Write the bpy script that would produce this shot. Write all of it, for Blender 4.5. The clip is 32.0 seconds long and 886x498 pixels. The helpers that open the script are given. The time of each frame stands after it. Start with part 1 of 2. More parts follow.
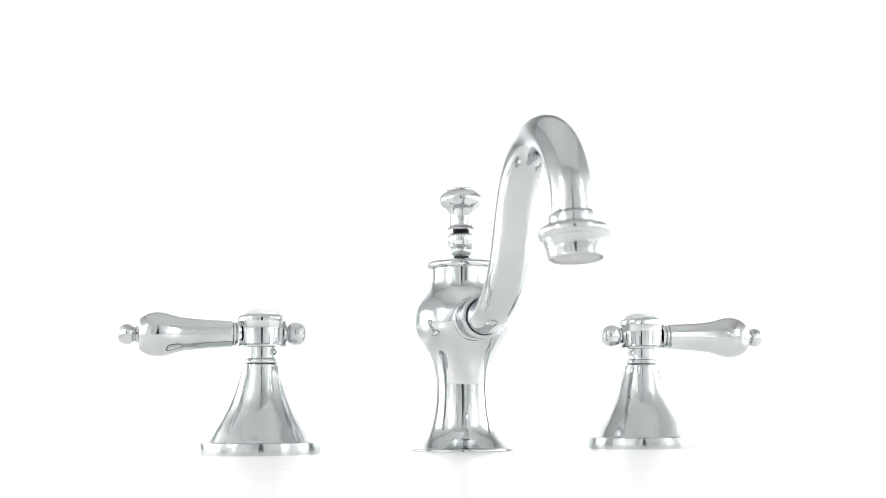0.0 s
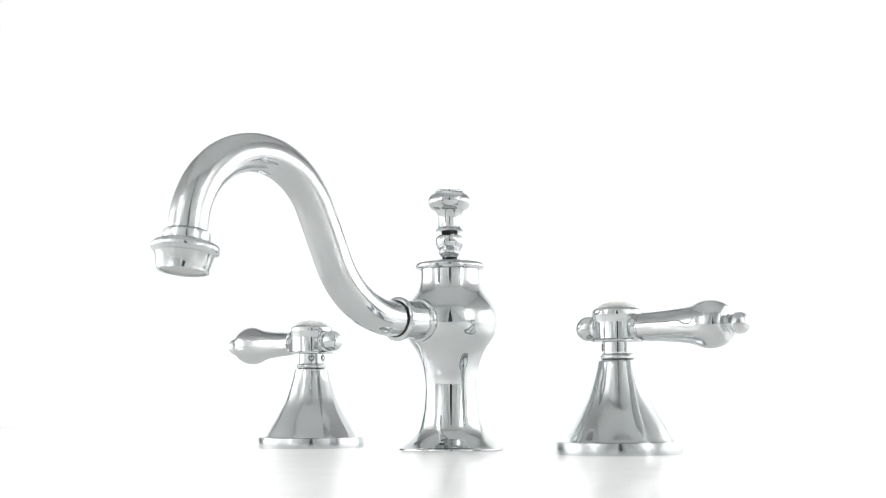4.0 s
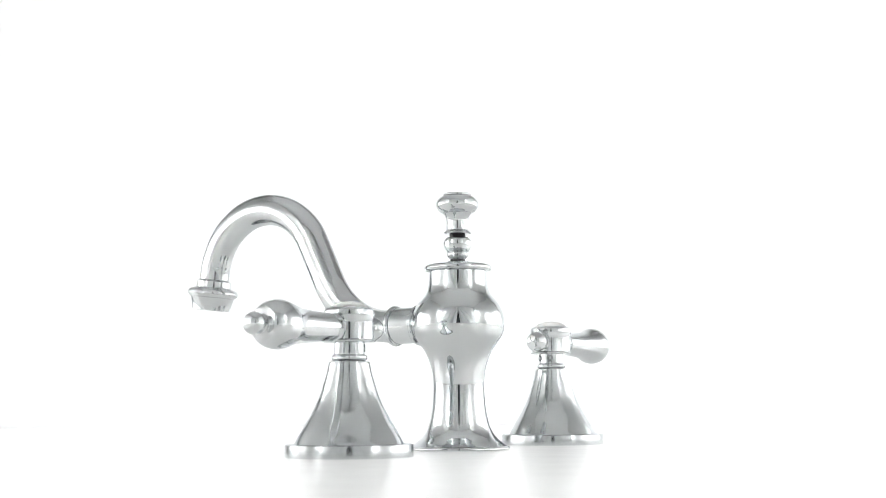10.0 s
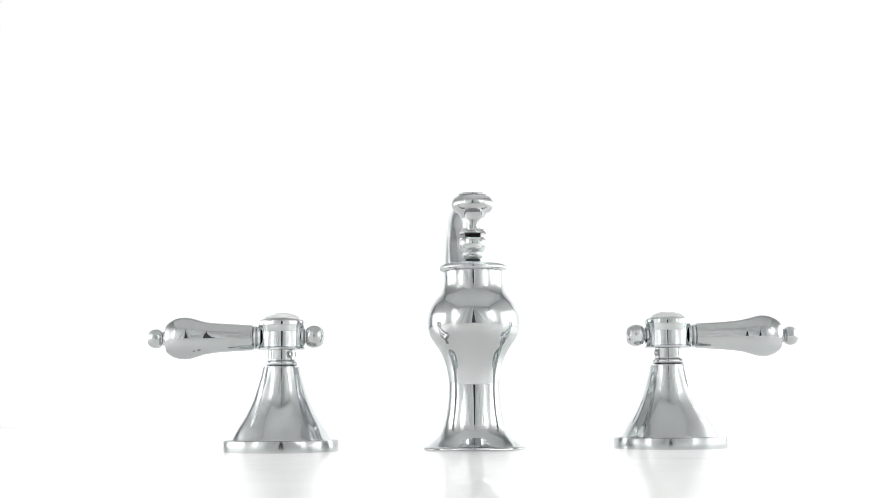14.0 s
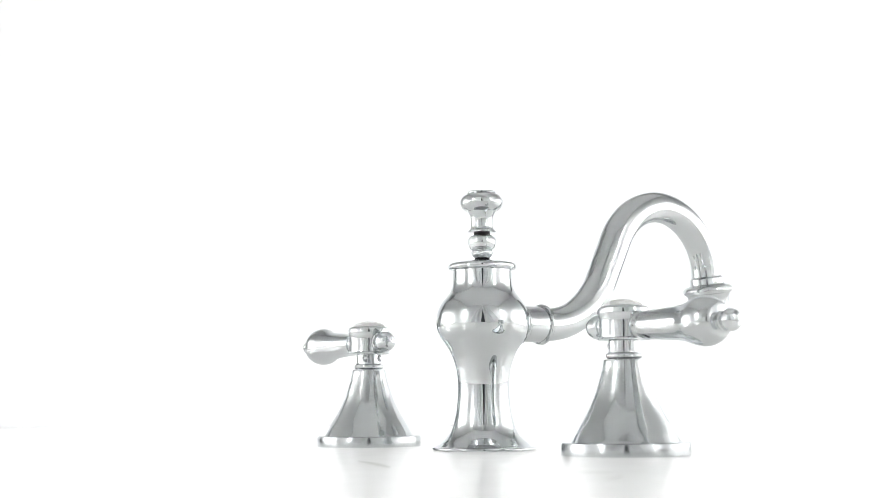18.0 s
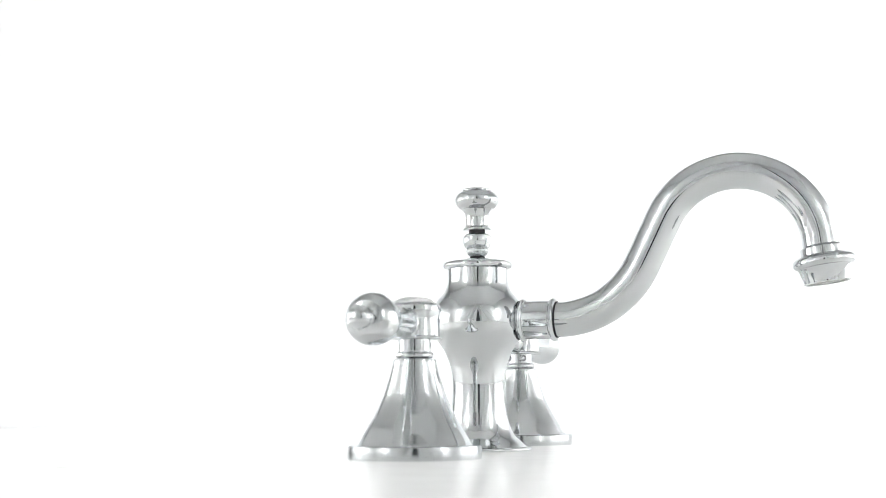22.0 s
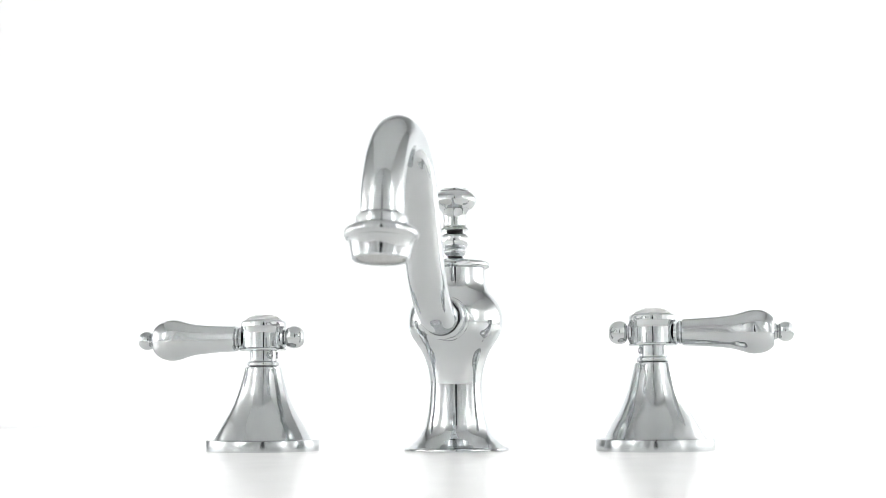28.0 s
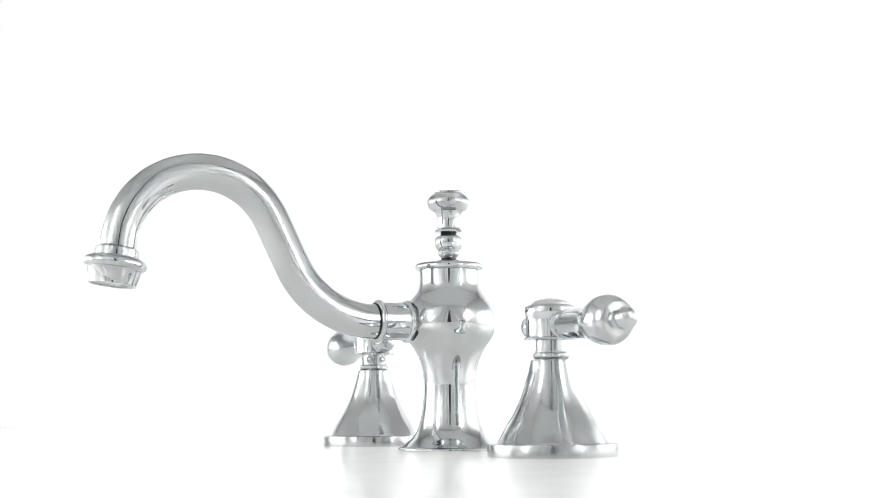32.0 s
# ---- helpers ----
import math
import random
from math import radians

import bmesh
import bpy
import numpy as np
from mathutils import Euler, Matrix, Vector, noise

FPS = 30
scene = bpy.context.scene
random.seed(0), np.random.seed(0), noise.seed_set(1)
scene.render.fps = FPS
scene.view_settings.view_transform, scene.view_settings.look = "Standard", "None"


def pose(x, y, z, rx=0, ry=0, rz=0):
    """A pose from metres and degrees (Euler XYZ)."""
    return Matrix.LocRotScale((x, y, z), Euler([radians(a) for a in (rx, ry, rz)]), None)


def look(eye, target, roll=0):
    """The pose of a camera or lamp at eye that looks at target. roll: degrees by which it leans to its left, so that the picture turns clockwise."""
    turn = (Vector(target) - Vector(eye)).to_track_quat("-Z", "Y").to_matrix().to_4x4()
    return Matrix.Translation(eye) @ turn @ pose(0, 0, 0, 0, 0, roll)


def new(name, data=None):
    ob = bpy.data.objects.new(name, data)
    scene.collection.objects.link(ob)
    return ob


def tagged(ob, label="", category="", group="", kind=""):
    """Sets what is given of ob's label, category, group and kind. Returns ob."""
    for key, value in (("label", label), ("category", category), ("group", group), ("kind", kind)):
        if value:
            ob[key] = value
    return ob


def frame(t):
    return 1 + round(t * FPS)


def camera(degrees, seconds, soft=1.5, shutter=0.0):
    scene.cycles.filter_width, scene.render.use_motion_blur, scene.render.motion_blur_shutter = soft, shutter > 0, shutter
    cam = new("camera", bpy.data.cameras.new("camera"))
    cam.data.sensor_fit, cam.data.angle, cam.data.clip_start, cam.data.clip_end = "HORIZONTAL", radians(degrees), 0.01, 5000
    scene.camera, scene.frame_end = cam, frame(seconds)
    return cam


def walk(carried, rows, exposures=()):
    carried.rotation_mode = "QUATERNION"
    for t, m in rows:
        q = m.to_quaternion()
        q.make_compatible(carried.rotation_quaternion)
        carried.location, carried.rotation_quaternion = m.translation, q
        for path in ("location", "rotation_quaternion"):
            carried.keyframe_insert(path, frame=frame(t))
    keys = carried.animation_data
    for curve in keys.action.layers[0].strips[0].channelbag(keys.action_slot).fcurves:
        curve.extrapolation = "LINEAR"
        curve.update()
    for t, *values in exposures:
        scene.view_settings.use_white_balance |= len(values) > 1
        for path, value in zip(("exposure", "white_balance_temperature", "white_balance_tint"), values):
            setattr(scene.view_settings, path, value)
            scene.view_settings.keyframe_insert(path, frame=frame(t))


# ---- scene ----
# ---------------------------------------------------------------- camera
# One fixed camera, almost on the table top, looking slightly upwards.
EYE = Vector((0.0, -0.7132, 0.0245))
AIM = EYE + Vector((-0.01643525, 0.99367207, 0.1118))
cam = camera(35.88, 32.0, soft=0.8)
cam.data.dof.use_dof, cam.data.dof.focus_distance, cam.data.dof.aperture_fstop = True, 0.71, 13.0
walk(cam, [(0, look(EYE, AIM, -0.4026)), (32, look(EYE, AIM, -0.4026))],
     exposures=[(0.0, 0.31), (0.5, 0.12), (1.0, 0.03), (1.5, 0.0), (32.0, 0.0)])

# ---------------------------------------------------------------- light
# A cloth light tent on a light table, lit through its two sides and its back by large soft lamps outside.
world = bpy.data.worlds.new("world")
scene.world = world
world.use_nodes = True
world.node_tree.nodes["Background"].inputs[0].default_value = (0.5, 0.52, 0.55, 1)
world.node_tree.nodes["Background"].inputs[1].default_value = 0.11


def soft_lamp(name, eye, target, width, height, watts, colour=(1, 1, 1)):
    data = bpy.data.lights.new(name, "AREA")
    data.shape, data.size, data.size_y, data.energy, data.color = "RECTANGLE", width, height, watts, colour
    ob = new(name, data)
    ob.matrix_world = look(eye, target)
    return ob


# Each side has two: a broad low one towards the back and a smaller, higher one round the front corner.
WARM = (1.0, 0.995, 0.985)
for side, watts, y, z, width, height in ((-1, 8.6, 0.11, 0.18, 0.64, 0.28), (1, 13.0, 0.27, 0.21, 0.96, 0.32)):
    soft_lamp("studio_lamp", (side * 0.845, y, z), (0, y, z), width, height, watts, WARM)
    soft_lamp("studio_lamp", (side * 0.85, -0.80, 0.42), (0, -0.10, 0.38), 0.42, 0.48, 21, WARM)
# The one behind the back stops short of the rear corner on the one side, which stays dim.
soft_lamp("studio_lamp", (0.085, 0.86, 0.14), (0.085, 0, 0.14), 1.33, 0.88, 13.4)
# The table top and its turntable are one light table, lit evenly from below.
soft_lamp("table_lamp", (0, 0, -0.16), (0, 0.0001, 0.5), 1.8, 1.8, 17.2)


# ---------------------------------------------------------------- materials
def material(name):
    m = bpy.data.materials.new(name)
    m.use_nodes = True
    nodes, links = m.node_tree.nodes, m.node_tree.links
    return m, nodes, links, nodes["Principled BSDF"]


def noise_node(nodes, links, scale, detail=4.0, rough=0.55):
    co = nodes.new("ShaderNodeTexCoord")
    n = nodes.new("ShaderNodeTexNoise")
    n.inputs["Scale"].default_value = scale
    n.inputs["Detail"].default_value = detail
    n.inputs["Roughness"].default_value = rough
    links.new(co.outputs["Object"], n.inputs["Vector"])
    return n


def spread(nodes, links, source, low, high, a=0.3, b=0.7):
    r = nodes.new("ShaderNodeMapRange")
    r.inputs["From Min"].default_value, r.inputs["From Max"].default_value = a, b
    r.inputs["To Min"].default_value, r.inputs["To Max"].default_value = low, high
    links.new(source, r.inputs["Value"])
    return r.outputs[0]


def bump(nodes, links, height, strength, distance, bsdf):
    b = nodes.new("ShaderNodeBump")
    b.inputs["Strength"].default_value, b.inputs["Distance"].default_value = strength, distance
    links.new(height, b.inputs["Height"])
    links.new(b.outputs[0], bsdf.inputs["Normal"])


def metal(name, colour, low, high, wave=0.08):
    """Polished plating: faint smears in the gloss and a slight waviness of the cast metal below."""
    m, nodes, links, b = material(name)
    b.inputs["Base Color"].default_value = (*colour, 1)
    b.inputs["Metallic"].default_value = 1.0
    b.inputs["Specular Tint"].default_value = (0.85, 0.87, 0.88, 1)
    smear = noise_node(nodes, links, 90, 5)
    links.new(spread(nodes, links, smear.outputs[0], low, high), b.inputs["Roughness"])
    cast = noise_node(nodes, links, 60, 2)
    bump(nodes, links, cast.outputs[0], wave, 0.0006, b)
    return m


CHROME = metal("polished_chrome", (0.665, 0.685, 0.69), 0.006, 0.022)
CHROME_BELL = metal("satin_chrome", (0.655, 0.675, 0.68), 0.07, 0.115)
CHROME_EDGE = metal("turned_chrome", (0.56, 0.58, 0.585), 0.15, 0.19, 0.02)
# Lathe marks run round the foot rings, so that their gloss spreads up and down only.
b, round_about = CHROME_EDGE.node_tree.nodes["Principled BSDF"], CHROME_EDGE.node_tree.nodes.new("ShaderNodeTangent")
round_about.direction_type, round_about.axis = "RADIAL", "Z"
b.inputs["Anisotropic"].default_value, b.inputs["Anisotropic Rotation"].default_value = 0.9, 0.25
CHROME_EDGE.node_tree.links.new(round_about.outputs[0], b.inputs["Tangent"])
CHROME_DARK = metal("shaded_steel", (0.42, 0.43, 0.44), 0.15, 0.3)

RUBBER, nodes, links, b = material("black_rubber")
n = noise_node(nodes, links, 300)
ramp = nodes.new("ShaderNodeMix")
ramp.data_type = "RGBA"
ramp.inputs["A"].default_value, ramp.inputs["B"].default_value = (0.012, 0.012, 0.013, 1), (0.03, 0.03, 0.032, 1)
links.new(n.outputs[0], ramp.inputs["Factor"])
links.new(ramp.outputs["Result"], b.inputs["Base Color"])
b.inputs["Roughness"].default_value = 0.55

PORCELAIN, nodes, links, b = material("white_porcelain")
n = noise_node(nodes, links, 120)
b.inputs["Base Color"].default_value = (0.93, 0.93, 0.92, 1)
b.inputs["IOR"].default_value = 1.7
links.new(spread(nodes, links, n.outputs[0], 0.06, 0.14), b.inputs["Roughness"])

MESH_GREY, nodes, links, b = material("grey_aerator_mesh")
co = nodes.new("ShaderNodeTexCoord")
v = nodes.new("ShaderNodeTexVoronoi")
v.inputs["Scale"].default_value = 900
links.new(co.outputs["Object"], v.inputs["Vector"])
b.inputs["Base Color"].default_value = (0.72, 0.73, 0.71, 1)
b.inputs["Roughness"].default_value = 0.4
bump(nodes, links, v.outputs[0], 0.6, 0.0008, b)

ACRYLIC, nodes, links, b = material("opal_acrylic")
n = noise_node(nodes, links, 9, 5)
mix = nodes.new("ShaderNodeMix")
mix.data_type = "RGBA"
mix.inputs["A"].default_value, mix.inputs["B"].default_value = (0.49, 0.49, 0.485, 1), (0.52, 0.52, 0.518, 1)
links.new(n.outputs[0], mix.inputs["Factor"])
links.new(mix.outputs["Result"], b.inputs["Base Color"])
fine = noise_node(nodes, links, 45, 6)
links.new(spread(nodes, links, fine.outputs[0], 0.20, 0.26), b.inputs["Roughness"])
opal = nodes.new("ShaderNodeBsdfTranslucent")
opal.inputs["Color"].default_value = (0.36, 0.36, 0.358, 1)
both = nodes.new("ShaderNodeAddShader")
links.new(b.outputs[0], both.inputs[0])
links.new(opal.outputs[0], both.inputs[1])
links.new(both.outputs[0], nodes["Material Output"].inputs["Surface"])

SCUFF, nodes, links, b = material("grey_scuff")
n = noise_node(nodes, links, 400)
b.inputs["Base Color"].default_value = (0.45, 0.45, 0.44, 1)
links.new(spread(nodes, links, n.outputs[0], 0.14, 0.24), b.inputs["Roughness"])

haze = nodes.new("ShaderNodeBsdfTranslucent")
haze.inputs["Color"].default_value = (0.31, 0.31, 0.305, 1)
both = nodes.new("ShaderNodeAddShader")
links.new(b.outputs[0], both.inputs[0])
links.new(haze.outputs[0], both.inputs[1])
links.new(both.outputs[0], nodes["Material Output"].inputs["Surface"])


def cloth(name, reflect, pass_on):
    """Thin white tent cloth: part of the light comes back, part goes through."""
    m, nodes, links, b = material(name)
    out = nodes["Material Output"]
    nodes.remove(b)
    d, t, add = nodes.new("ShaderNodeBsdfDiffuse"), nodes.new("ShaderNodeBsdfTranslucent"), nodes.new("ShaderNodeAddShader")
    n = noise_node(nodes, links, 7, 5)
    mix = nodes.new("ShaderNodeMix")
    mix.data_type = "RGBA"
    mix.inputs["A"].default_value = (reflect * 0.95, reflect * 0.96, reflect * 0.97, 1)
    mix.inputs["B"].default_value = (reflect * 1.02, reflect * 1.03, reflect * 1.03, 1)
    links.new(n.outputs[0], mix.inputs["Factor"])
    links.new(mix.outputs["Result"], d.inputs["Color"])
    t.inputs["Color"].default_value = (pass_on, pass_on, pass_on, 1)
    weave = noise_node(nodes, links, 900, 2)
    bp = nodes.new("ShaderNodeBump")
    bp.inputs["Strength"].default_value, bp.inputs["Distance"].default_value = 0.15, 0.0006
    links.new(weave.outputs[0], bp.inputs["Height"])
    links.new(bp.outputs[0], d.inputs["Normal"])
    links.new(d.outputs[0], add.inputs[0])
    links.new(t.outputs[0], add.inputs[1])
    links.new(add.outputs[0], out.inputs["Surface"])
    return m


# Copies of one tent cloth; flap and roof brightness is tuned in the colours.
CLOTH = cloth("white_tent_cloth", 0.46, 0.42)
FLAP_TONE_CLOTH = cloth("flap_tone_tent_cloth", 0.62, 0.30)
ROOF_TONE_CLOTH = cloth("roof_tone_tent_cloth", 0.74, 0.10)


# ---------------------------------------------------------------- mesh helpers
def finish(name, bm, mat, angle=32):
    bmesh.ops.recalc_face_normals(bm, faces=bm.faces)
    for f in bm.faces:
        f.smooth = True
    me = bpy.data.meshes.new(name)
    bm.to_mesh(me)
    bm.free()
    me.materials.append(mat)
    me.set_sharp_from_angle(angle=radians(angle))
    return me


def part(name, bm, mat, parent, label="", angle=32, at=None):
    ob = new(name, finish(name, bm, mat, angle))
    ob.parent = parent
    if at is not None:
        ob.matrix_basis = at
    if label:
        tagged(ob, label)
    return ob


def structure(name, bm, mat, label, angle=32):
    return tagged(new(name, finish(name, bm, mat, angle)), label, "", "", "structure")


def smooth_run(points, n=6):
    """A smooth line through a few profile points."""
    out = []
    for i in range(len(points) - 1):
        p0, p1 = points[max(i - 1, 0)], points[i]
        p2, p3 = points[i + 1], points[min(i + 2, len(points) - 1)]
        for k in range(n):
            t = k / n
            out.append(tuple(0.5 * (2 * b1 + (c - a) * t + (2 * a - 5 * b1 + 4 * c - d) * t * t + (3 * b1 - a - 3 * c + d) * t ** 3)
                             for a, b1, c, d in zip(p0, p1, p2, p3)))
    out.append(tuple(points[-1]))
    return out


def torus_run(radius, z, r, start=-80, end=80, n=10):
    """The outer bead of a ring, as a profile run."""
    return [(radius + r * math.cos(radians(start + (end - start) * k / n)), z + r * math.sin(radians(start + (end - start) * k / n)))
            for k in range(n + 1)]


def lathe(profile, segments=96, turn=None):
    """A turned solid about z from (radius, height) pairs in millimetres; the ends are closed. turn: a pose for the whole."""
    bm = bmesh.new()
    rings = []
    for r, z in profile:
        if r < 0.01:
            rings.append([bm.verts.new((0, 0, z / 1000))])
        else:
            rings.append([bm.verts.new((r / 1000 * math.cos(math.tau * k / segments), r / 1000 * math.sin(math.tau * k / segments), z / 1000))
                          for k in range(segments)])
    for a, c in zip(rings, rings[1:]):
        for k in range(segments):
            j = (k + 1) % segments
            if len(a) == 1 and len(c) == 1:
                continue
            if len(a) == 1:
                bm.faces.new((a[0], c[k], c[j]))
            elif len(c) == 1:
                bm.faces.new((a[k], a[j], c[0]))
            else:
                bm.faces.new((a[k], a[j], c[j], c[k]))
    if len(rings[0]) > 1:
        bm.faces.new(rings[0][::-1])
    if len(rings[-1]) > 1:
        bm.faces.new(rings[-1])
    if turn is not None:
        bmesh.ops.transform(bm, matrix=turn, verts=bm.verts)
    return bm


def thing(name, at, label, category, group=""):
    ob = tagged(new(name), label, category, group)
    ob.matrix_basis = at
    return ob


# ---------------------------------------------------------------- the light tent
HALF, BACK, FRONT, TOP, BED = 0.76, 0.78, -0.75, 1.0, 0.0


def sheet(a, b, c, thick, nu=1, nv=1, relief=None):
    """A thin slab from the corner a along b and c; relief(u, v) moves it along its normal."""
    bm = bmesh.new()
    a, b, c = Vector(a), Vector(b), Vector(c)
    nrm = b.cross(c).normalized()
    layers = []
    for side in (0, thick):
        layers.append([[bm.verts.new(a + b * (i / nu) + c * (j / nv) + nrm * (side + (relief(i / nu, j / nv) if relief else 0)))
                        for j in range(nv + 1)] for i in range(nu + 1)])
    for s, grid in enumerate(layers):
        for i in range(nu):
            for j in range(nv):
                q = (grid[i][j], grid[i + 1][j], grid[i + 1][j + 1], grid[i][j + 1])
                bm.faces.new(q if s else q[::-1])
    lo, hi = layers
    edge = [(i, 0) for i in range(nu)] + [(nu, j) for j in range(nv)] + [(i, nv) for i in range(nu, 0, -1)] + [(0, j) for j in range(nv, 0, -1)]
    for (i, j), (k, l) in zip(edge, edge[1:] + edge[:1]):
        bm.faces.new((lo[i][j], lo[k][l], hi[k][l], hi[i][j]))
    return bm


def billow(seed, depth=0.006):
    return lambda u, v: depth * noise.noise(Vector((u * 3 + seed, v * 3, seed))) * min(1, 8 * min(u, 1 - u)) * min(1, 8 * min(v, 1 - v))


def table_top(hole=0.422, thick=0.005, n=160):
    """A square sheet with a round opening in which the turntable plate lies flush."""
    bm = bmesh.new()
    loops = []
    for z in (0.0, -thick):
        inner, outer = [], []
        for k in range(n):
            a = math.tau * (k + 0.5) / n
            c, d = math.cos(a), math.sin(a)
            inner.append(bm.verts.new((hole * c, hole * d, z)))
            reach = 0.80 / max(abs(c), abs(d))
            outer.append(bm.verts.new((reach * c, reach * d - (0.12 if d < -0.7 and abs(d) >= abs(c) else 0), z)))
        loops.append((inner, outer))
    (ti, to), (bi, bo) = loops
    for k in range(n):
        j = (k + 1) % n
        bm.faces.new((ti[k], to[k], to[j], ti[j]))
        bm.faces.new((bi[k], bi[j], bo[j], bo[k]))
        bm.faces.new((ti[k], ti[j], bi[j], bi[k]))
        bm.faces.new((to[k], bo[k], bo[j], to[j]))
    return bm


structure("floor", table_top(), ACRYLIC, "glossy white opal acrylic light table inside the tent")
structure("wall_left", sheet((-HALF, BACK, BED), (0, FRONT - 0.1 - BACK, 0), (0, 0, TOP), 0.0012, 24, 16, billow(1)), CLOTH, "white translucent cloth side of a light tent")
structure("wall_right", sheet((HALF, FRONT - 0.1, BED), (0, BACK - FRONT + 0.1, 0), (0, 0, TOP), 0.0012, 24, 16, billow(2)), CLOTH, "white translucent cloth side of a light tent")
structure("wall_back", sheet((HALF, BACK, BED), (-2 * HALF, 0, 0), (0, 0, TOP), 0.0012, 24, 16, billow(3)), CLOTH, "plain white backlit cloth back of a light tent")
structure("ceiling", sheet((-HALF, FRONT - 0.1, BED + TOP), (2 * HALF, 0, 0), (0, BACK - FRONT + 0.1, 0), 0.0012, 24, 24, billow(4, 0.015)), ROOF_TONE_CLOTH, "unlit white cloth roof of a light tent")


def flap(side):
    """One half of the tent's front: it hangs in soft folds and leaves a slit for the lens that narrows upwards."""
    bm = bmesh.new()
    nu, nv = 110, 40
    layers = []
    for back in (0, -0.0012):
        grid = []
        for i in range(nu + 1):
            row = []
            for j in range(nv + 1):
                u, v = i / nu, j / nv
                z = BED + v * (TOP + 0.004)
                inner = 0.002 + 0.068 * max(0.0, 1 - z / 0.74) ** 1.2
                x = inner + (HALF - inner) * u ** 1.4
                fan = math.atan2(x - inner * 0.9, 1.02 - z)
                depth = 0.07 * (1 - 0.75 * v) * math.exp(-2.2 * u)
                y = FRONT - 0.045 + depth * math.sin(fan * 27 + side * 1.3 + 1.5 * noise.noise(Vector((fan * 6, side, v)))) + 0.035 * u
                row.append(bm.verts.new((side * x, y + back, z)))
            grid.append(row)
        layers.append(grid)
    for grid in layers:
        for i in range(nu):
            for j in range(nv):
                bm.faces.new((grid[i][j], grid[i + 1][j], grid[i + 1][j + 1], grid[i][j + 1]))
    lo, hi = layers
    for i in range(nu):
        bm.faces.new((lo[i][0], lo[i + 1][0], hi[i + 1][0], hi[i][0]))
        bm.faces.new((lo[i][nv], lo[i + 1][nv], hi[i + 1][nv], hi[i][nv]))
    for j in range(nv):
        bm.faces.new((lo[0][j], lo[0][j + 1], hi[0][j + 1], hi[0][j]))
        bm.faces.new((lo[nu][j], lo[nu][j + 1], hi[nu][j + 1], hi[nu][j]))
    return bm


structure("wall_front", flap(-1), FLAP_TONE_CLOTH, "white cloth front flap of a light tent hanging in folds", 60)
structure("wall_front", flap(1), FLAP_TONE_CLOTH, "white cloth front flap of a light tent hanging in folds", 60)

# ---------------------------------------------------------------- the turntable
turntable = thing("turntable", pose(0, 0, 0), "round glossy white opal acrylic turntable plate carrying the taps", "turntable")
part("plate", lathe([(0, -5.0), (419.5, -5.0), (420, -4.5), (420, -0.5), (419.8, -0.1), (419.3, 0), (417, 0), (380, 0), (0, 0)], 160), ACRYLIC, turntable)


def scuff(x, y, length, width, turn):
    bm = bmesh.new()
    n = 10
    top, low = [], []
    for k in range(n + 1):
        u = k / n - 0.5
        w = width / 2 * (1 - 4 * u * u) ** 0.5
        bow = 0.08 * length * u * u
        top.append(bm.verts.new((u * length, bow + w, 0.00008)))
        low.append(bm.verts.new((u * length, bow - w - 1e-6, 0.00008)))
    for k in range(n):
        bm.faces.new((low[k], low[k + 1], top[k + 1], top[k]))
    part("scuff", bm, SCUFF, turntable, "faint grey rub mark", at=pose(x, y, 0, 0, 0, turn))


scuff(-0.203, 0.111, 0.018, 0.006, 20)
scuff(-0.095, 0.126, 0.072, 0.005, -25)
scuff(-0.234, 0.130, 0.024, 0.002, -60)


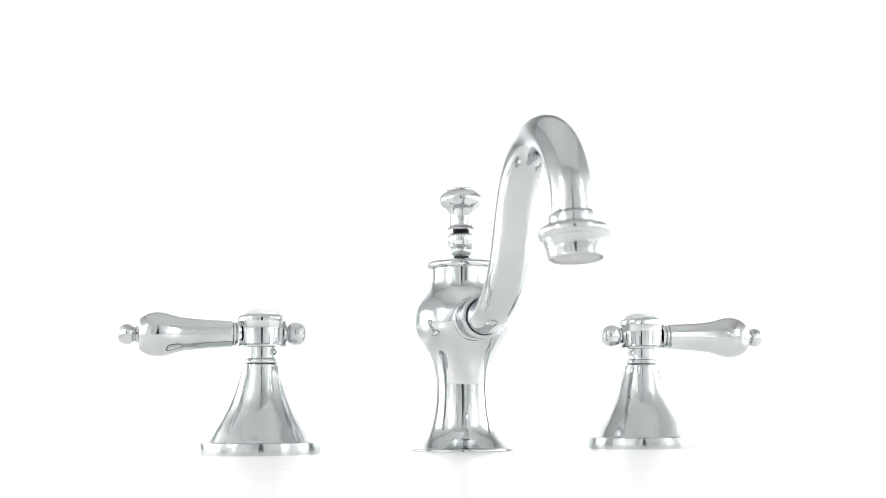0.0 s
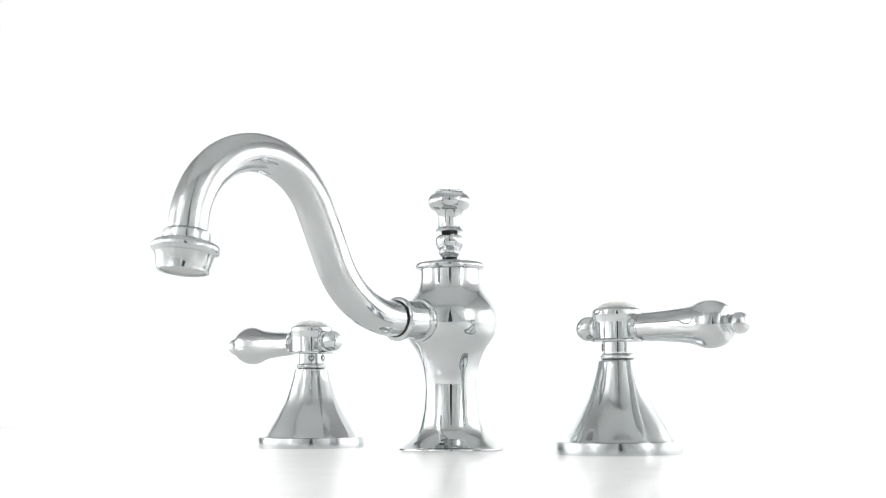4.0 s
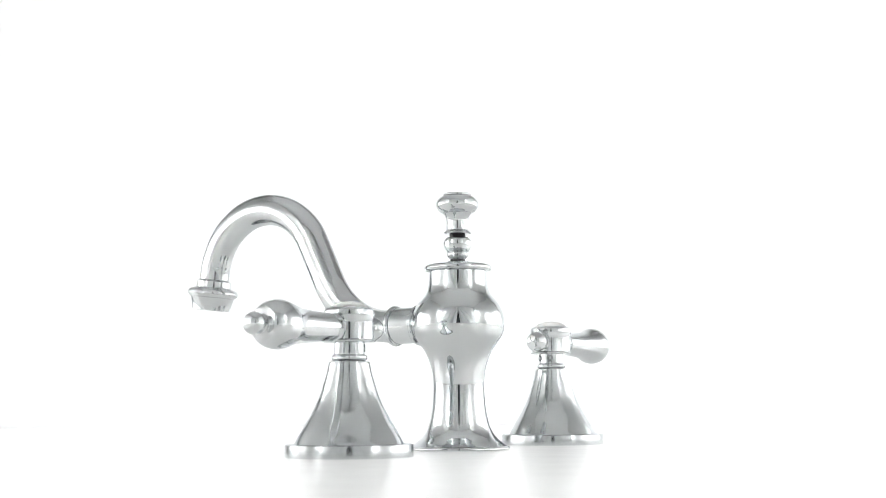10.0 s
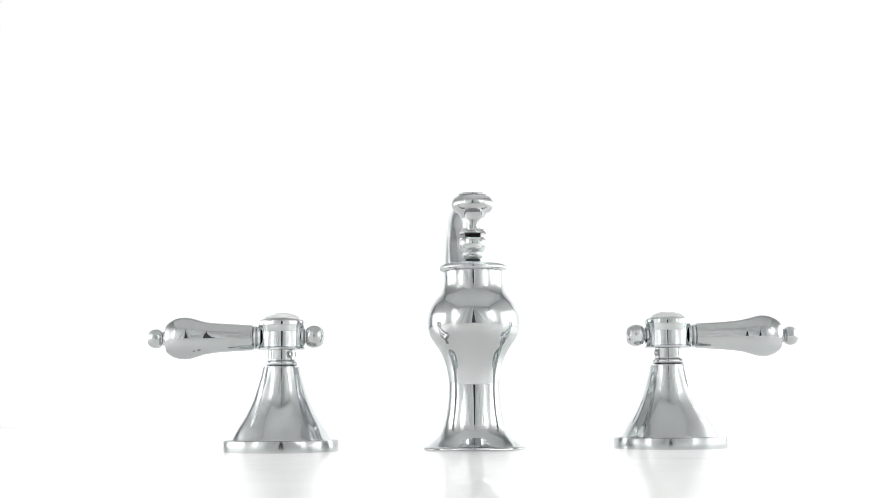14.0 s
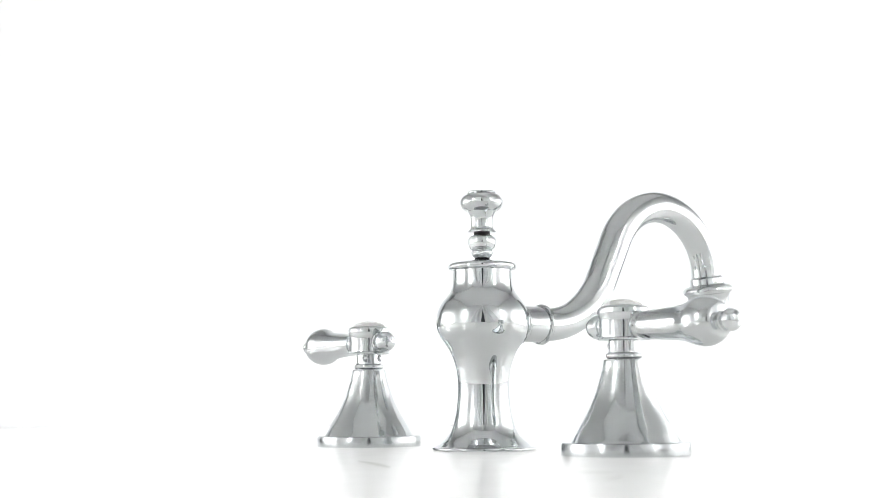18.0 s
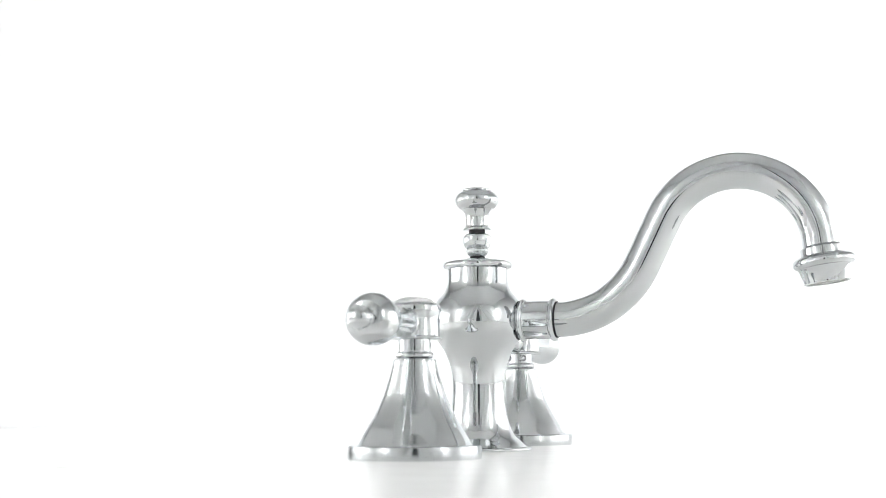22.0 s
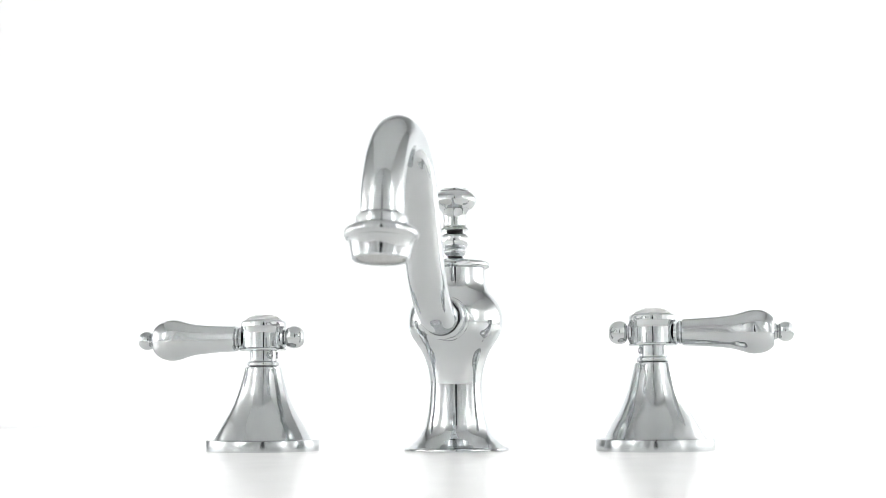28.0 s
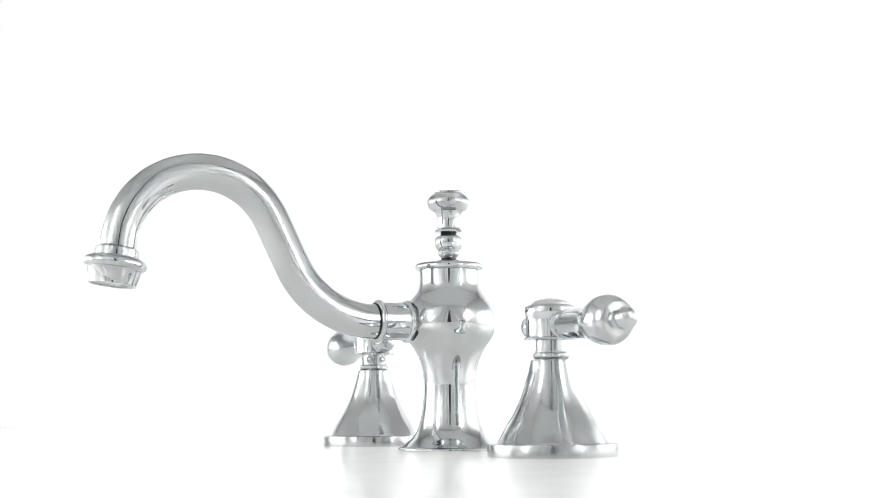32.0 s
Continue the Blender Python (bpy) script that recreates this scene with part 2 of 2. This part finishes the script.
# ---------------------------------------------------------------- the lever handles
def lever_handle(at, lever_turn, screw_turns, label):
    ob = thing("lever_handle", at, label, "tap handle", "lever handles of the basin tap set")
    part("base_flange", lathe([(0, 0.1), (29.3, 0.1), (29.5, 0.2), (29.55, 0.4), (29.55, 5.55), (29.4, 5.85), (29.1, 6.0), (0, 6.0)]), CHROME_EDGE, ob, "satin chrome foot ring")
    part("bell", lathe([(0, 5.8), (25.2, 5.8), (25.4, 6.1)] + smooth_run([(25.0, 6.7), (21.9, 12.5), (17.6, 19.8), (14.1, 27.2), (11.7, 34.5), (10.3, 39.4), (9.6, 43.2)])
                       + [(9.3, 43.7), (0, 43.7)]), CHROME_BELL, ob, "flared chrome bell")
    part("collar_ring", lathe([(0, 43.5), (7.4, 43.5), (7.4, 43.9)] + torus_run(7.0, 45.5, 1.45, -85, 85, 12) + [(7.2, 47.1), (7.2, 47.6), (0, 47.8)]), CHROME, ob)
    part("neck", lathe([(0, 47.6), (7.0, 47.6), (7.0, 52.8), (0, 52.8)]), CHROME, ob)
    for a in screw_turns:
        screw = part("set_screw", lathe([(0, -0.6), (1.9, -0.6), (2.0, 0.3), (1.7, 0.55), (1.3, 0.5), (1.2, 0.1), (0, 0.1)], 24), CHROME_DARK, ob,
                     "dark steel grub screw", at=pose(0, 0, 0, 0, 0, a) @ pose(0.0069, 0, 0.0501, 0, 90, 0))
        part("screw_core", lathe([(0, 0.0), (1.0, 0.0), (0.9, 0.5), (0, 0.6)], 6), CHROME, screw)
    head = part("head", lathe([(0, 52.4), (11.7, 52.4), (12.2, 52.7), (12.3, 53.2), (11.9, 53.7), (11.5, 54.0), (11.4, 54.8), (11.3, 61.4)]
                              + smooth_run([(11.3, 61.7), (11.5, 63.3), (11.9, 64.9)], 4) + smooth_run([(11.95, 65.2), (11.9, 66.8), (11.5, 67.8), (10.6, 68.4), (9.4, 68.6)], 4)
                              + [(9.2, 68.4), (0, 68.4)]), CHROME, ob, "short chrome drum")
    part("index_button", lathe([(0, 68.1), (9.2, 68.1), (9.3, 68.7)] + smooth_run([(9.2, 68.8), (8.1, 69.8), (6.2, 70.8), (3.4, 71.5), (0, 71.8)], 5)), PORCELAIN, head, "domed white porcelain button")
    # The lever lies along +x before it is turned about the head; its axis stands 59.1 mm up.
    turn = pose(0, 0, 0.0591, 0, 0, lever_turn) @ pose(0, 0, 0, 0, 90.3, 0)
    lever = part("lever", lathe([(0, 10.5), (6.3, 10.5), (6.6, 11.6), (6.2, 12.2), (5.6, 12.5), (5.4, 12.8)] + torus_run(5.3, 13.6, 0.8, -80, 80, 6) + [(5.6, 14.5), (6.5, 14.8), (6.7, 15.2)]
                                + smooth_run([(6.7, 15.6), (6.85, 20.0), (7.2, 27.0), (7.75, 34.0), (8.45, 39.5), (9.5, 43.4), (10.55, 46.8), (11.0, 50.0), (10.7, 53.4), (9.7, 56.4), (8.3, 58.6)])
                                + [(7.5, 59.4), (7.1, 59.6), (5.2, 59.8), (4.3, 60.0), (4.1, 60.3), (4.1, 60.9), (3.7, 61.3), (3.3, 61.6), (3.3, 62.4), (0, 62.4)]), CHROME, ob, "tapered chrome lever with a swollen end", at=turn)
    part("end_knob", lathe([(0, 61.6), (3.4, 61.6), (3.4, 61.9)] + smooth_run([(3.5, 62.0), (4.4, 62.9), (4.95, 64.8), (4.75, 66.8), (3.7, 68.5), (2.0, 69.4), (0, 69.7)], 4)), CHROME, lever)
    finial_turn = pose(0, 0, 0.0594, 0, 0, lever_turn + 180) @ pose(0, 0, 0, 0, 90, 0)
    part("ball_finial", lathe([(0, 10.5), (5.2, 10.5), (5.4, 11.6), (4.6, 12.0), (3.6, 12.3), (3.5, 12.7)] + smooth_run([(3.7, 12.7), (5.1, 13.7), (5.9, 16.4), (5.3, 19.4), (3.5, 21.5), (0, 22.3)], 5)),
         CHROME, ob, at=finial_turn)
    return ob


# ---------------------------------------------------------------- the spout
def spout_pipe():
    """The pipe's middle line in its own plane: out, up through a wide bend, over the top and down to the outlet."""
    out, up, slope = 43.0, 47.7, radians(62)
    line = [(22.0 + k * 3.5, 66.1) for k in range(6)]
    line += [(out + up * math.sin(a), 66.1 + up * (1 - math.cos(a))) for a in np.linspace(0, slope, 22)]
    over, cx, cz = 39.6, 132.5, 97.6
    line += [(cx + over * math.sin(a), cz + over * math.cos(a)) for a in np.linspace(-slope, radians(84), 56)]
    end = Vector(line[-1])
    way = Vector((math.cos(radians(84)), -math.sin(radians(84))))
    line.append(tuple(end + way * 5.5))
    return line, end, way


def sweep(line, radius, segments=56):
    bm = bmesh.new()
    rings = []
    total = len(line) - 1
    for k, (s, z) in enumerate(line):
        a, c = Vector(line[max(k - 1, 0)]), Vector(line[min(k + 1, total)])
        t = (c - a).normalized()
        across = Vector((-t.y, t.x))
        r = radius(k / total)
        rings.append([bm.verts.new(((s + across.x * r * math.cos(q)) / 1000, r * math.sin(q) / 1000, (z + across.y * r * math.cos(q)) / 1000))
                      for q in (math.tau * j / segments for j in range(segments))])
    for a, c in zip(rings, rings[1:]):
        for k in range(segments):
            bm.faces.new((a[k], a[(k + 1) % segments], c[(k + 1) % segments], c[k]))
    bm.faces.new(rings[0][::-1])
    bm.faces.new(rings[-1])
    return bm


def basin_spout(at):
    ob = thing("basin_spout", at, "polished chrome swan neck basin spout on a white turntable", "tap")
    part("body", lathe([(0, 0.1), (26.1, 0.1), (26.5, 0.3), (26.75, 0.8), (26.7, 1.3), (26.4, 1.7), (26.0, 1.9), (25.4, 2.0)]
                       + smooth_run([(25.1, 2.1), (24.4, 2.6), (23.05, 3.6), (21.8, 4.7), (20.55, 5.8), (19.35, 7.0), (18.1, 8.5), (17.05, 10.3), (16.2, 12.3), (15.55, 14.5), (14.15, 21.5), (13.5, 30.0), (13.6, 36.4), (14.6, 43.0), (17.1, 50.0), (20.2, 55.0),
                                     (22.75, 58.9), (24.05, 62.2), (24.5, 65.8), (24.25, 69.2), (23.35, 72.6), (21.7, 76.0), (19.4, 79.0), (17.6, 81.2), (16.5, 83.4), (15.75, 86.0), (15.4, 89.0)])
                       + [(15.4, 93.4), (0, 93.4)]), CHROME, ob, "bulbous baluster-shaped chrome body")
    part("cap", lathe([(0, 93.2), (16.1, 93.2), (16.9, 93.5)] + torus_run(16.25, 95.1, 1.85, -60, 85, 10) + [(15.6, 97.0), (14.6, 97.3)]
                      + smooth_run([(13.2, 97.7), (9.5, 98.3), (4.5, 98.9), (0, 99.1)], 4)), CHROME, ob, "domed chrome lid with a rolled rim")
    rod = part("lift_rod", lathe([(0, 99.0), (2.6, 99.0), (2.6, 113.8), (0, 113.8)], 40), CHROME, ob)
    part("washer", lathe([(0, 98.9), (3.9, 98.9), (4.0, 99.2), (3.9, 99.8), (0, 99.8)], 48), RUBBER, rod, "black rubber washer")
    part("bead", lathe([(0, 99.6), (3.6, 99.6)] + smooth_run([(3.9, 99.8), (5.3, 101.1), (5.9, 102.5), (5.7, 103.3)], 4) + [(5.3, 103.6), (5.6, 103.9)]
                       + smooth_run([(6.0, 104.1), (7.0, 105.7), (7.55, 108.2), (7.3, 110.1)], 4) + [(6.6, 111.1), (5.9, 111.5), (0, 111.5)], 64), CHROME, rod)
    part("washer", lathe([(0, 111.4), (4.1, 111.4), (4.2, 111.6), (4.2, 113.3), (4.1, 113.5), (0, 113.5)], 48), RUBBER, rod, "black rubber ring")
    part("knob", lathe([(0, 113.3), (7.1, 113.3), (7.4, 113.7), (7.3, 114.2), (6.9, 114.7), (6.3, 115.2)]
                       + smooth_run([(6.0, 115.8), (5.85, 118.2), (6.0, 120.8), (6.7, 122.9), (7.6, 124.4)], 4) + [(7.9, 124.6), (8.3, 124.6)]
                       + smooth_run([(8.6, 124.6), (10.5, 126.5), (11.4, 129.0), (10.9, 131.3), (9.5, 132.9), (7.8, 133.8)], 5) + [(7.4, 133.9), (7.2, 134.0), (7.45, 134.2), (7.5, 134.7), (7.2, 135.1), (0, 135.2)], 72),
         CHROME, rod, "flattened chrome pull knob")
    # The arm leaves the body along -y and is turned there in one piece.
    arm_turn = pose(0, 0, 0, 0, 0, -91.3)
    side = pose(0, 0, 0.0661, 0, 90, 0)
    line, end, way = spout_pipe()
    socket = part("socket", lathe([(0, 14.0), (9.4, 14.0), (9.6, 18.5), (10.3, 19.4), (10.3, 20.6), (9.4, 21.2), (0, 21.2)], 72, side), CHROME, ob, at=arm_turn)
    part("seal", lathe([(0, 21.0), (9.7, 21.0), (9.9, 21.4), (9.9, 22.1), (9.7, 22.5), (0, 22.5)], 72, side), RUBBER, socket, "dark seal ring")
    arm = part("spout_arm", sweep(line, lambda u: 8.75 + 0.35 * math.sin(math.pi * min(1, u * 1.15))), CHROME, ob, "slender chrome swan neck pipe", at=arm_turn)
    part("sleeve", lathe([(0, 22.3), (9.7, 22.3)] + torus_run(9.7, 24.2, 1.4, -85, 85, 8) + [(9.7, 25.8), (9.75, 26.3), (9.75, 38.2)] + torus_run(9.6, 40.1, 1.5, -85, 85, 8) + [(9.4, 41.7), (0, 41.7)], 72, side), CHROME, arm)
    part("seal", lathe([(0, 41.6), (9.1, 41.6), (9.25, 41.8), (9.2, 42.3), (0, 42.3)], 64, side), RUBBER, arm, "thin dark joint ring")
    # The outlet hangs on the end of the pipe, a little aslant.
    tilt = pose(end.x / 1000, 0, end.y / 1000) @ pose(0, 0, 0, 0, 180 - 7.5, 0)
    nozzle = part("outlet", lathe([(0, 3.0), (8.7, 3.0), (9.5, 3.8), (10.2, 4.2), (10.35, 4.7), (10.35, 7.7), (10.8, 8.1), (12.6, 8.4), (12.9, 8.7)] + torus_run(12.35, 11.2, 2.6, -68, 72, 12)
                                  + [(13.0, 14.0), (12.7, 14.6), (11.35, 20.6), (11.35, 21.2), (10.9, 21.6), (10.3, 21.6), (10.0, 21.2), (9.9, 18.6), (0, 18.6)], 80, tilt), CHROME, arm, "stepped chrome outlet with a wide rolled rim")
    part("aerator", lathe([(0, 18.5), (9.8, 18.5), (9.8, 20.4), (9.4, 20.9), (8.7, 20.9), (8.4, 20.4), (0, 20.2)], 48, tilt), MESH_GREY, nozzle, "pale grey plastic aerator mesh")
    return ob


HANDLE_A, HANDLE_B, SPOUT = (-0.1073, -0.0059), (0.0959, -0.0059), (-0.0045, -0.0076)
handle_a = lever_handle(pose(*HANDLE_A, 0), 178, (20, -45), "polished chrome lever tap handle with porcelain button on white turntable")
handle_b = lever_handle(pose(*HANDLE_B, 0), -2.4, (130, 207), "polished chrome lever tap handle with porcelain button on white turntable")
spout = basin_spout(pose(*SPOUT, 0))


# ---------------------------------------------------------------- movement
def motions():
    """The plate turns evenly about its middle, clockwise from above, and carries the three pieces round."""
    for ob, (x, y) in ((turntable, (0, 0)), (handle_a, HANDLE_A), (handle_b, HANDLE_B), (spout, SPOUT)):
        rows = []
        for k in range(65):
            t = k * 0.5
            rows.append((t, pose(0, 0, 0, 0, 0, 16.4354 - 13.7257 * t) @ pose(x, y, 0)))
        walk(ob, rows)


motions()
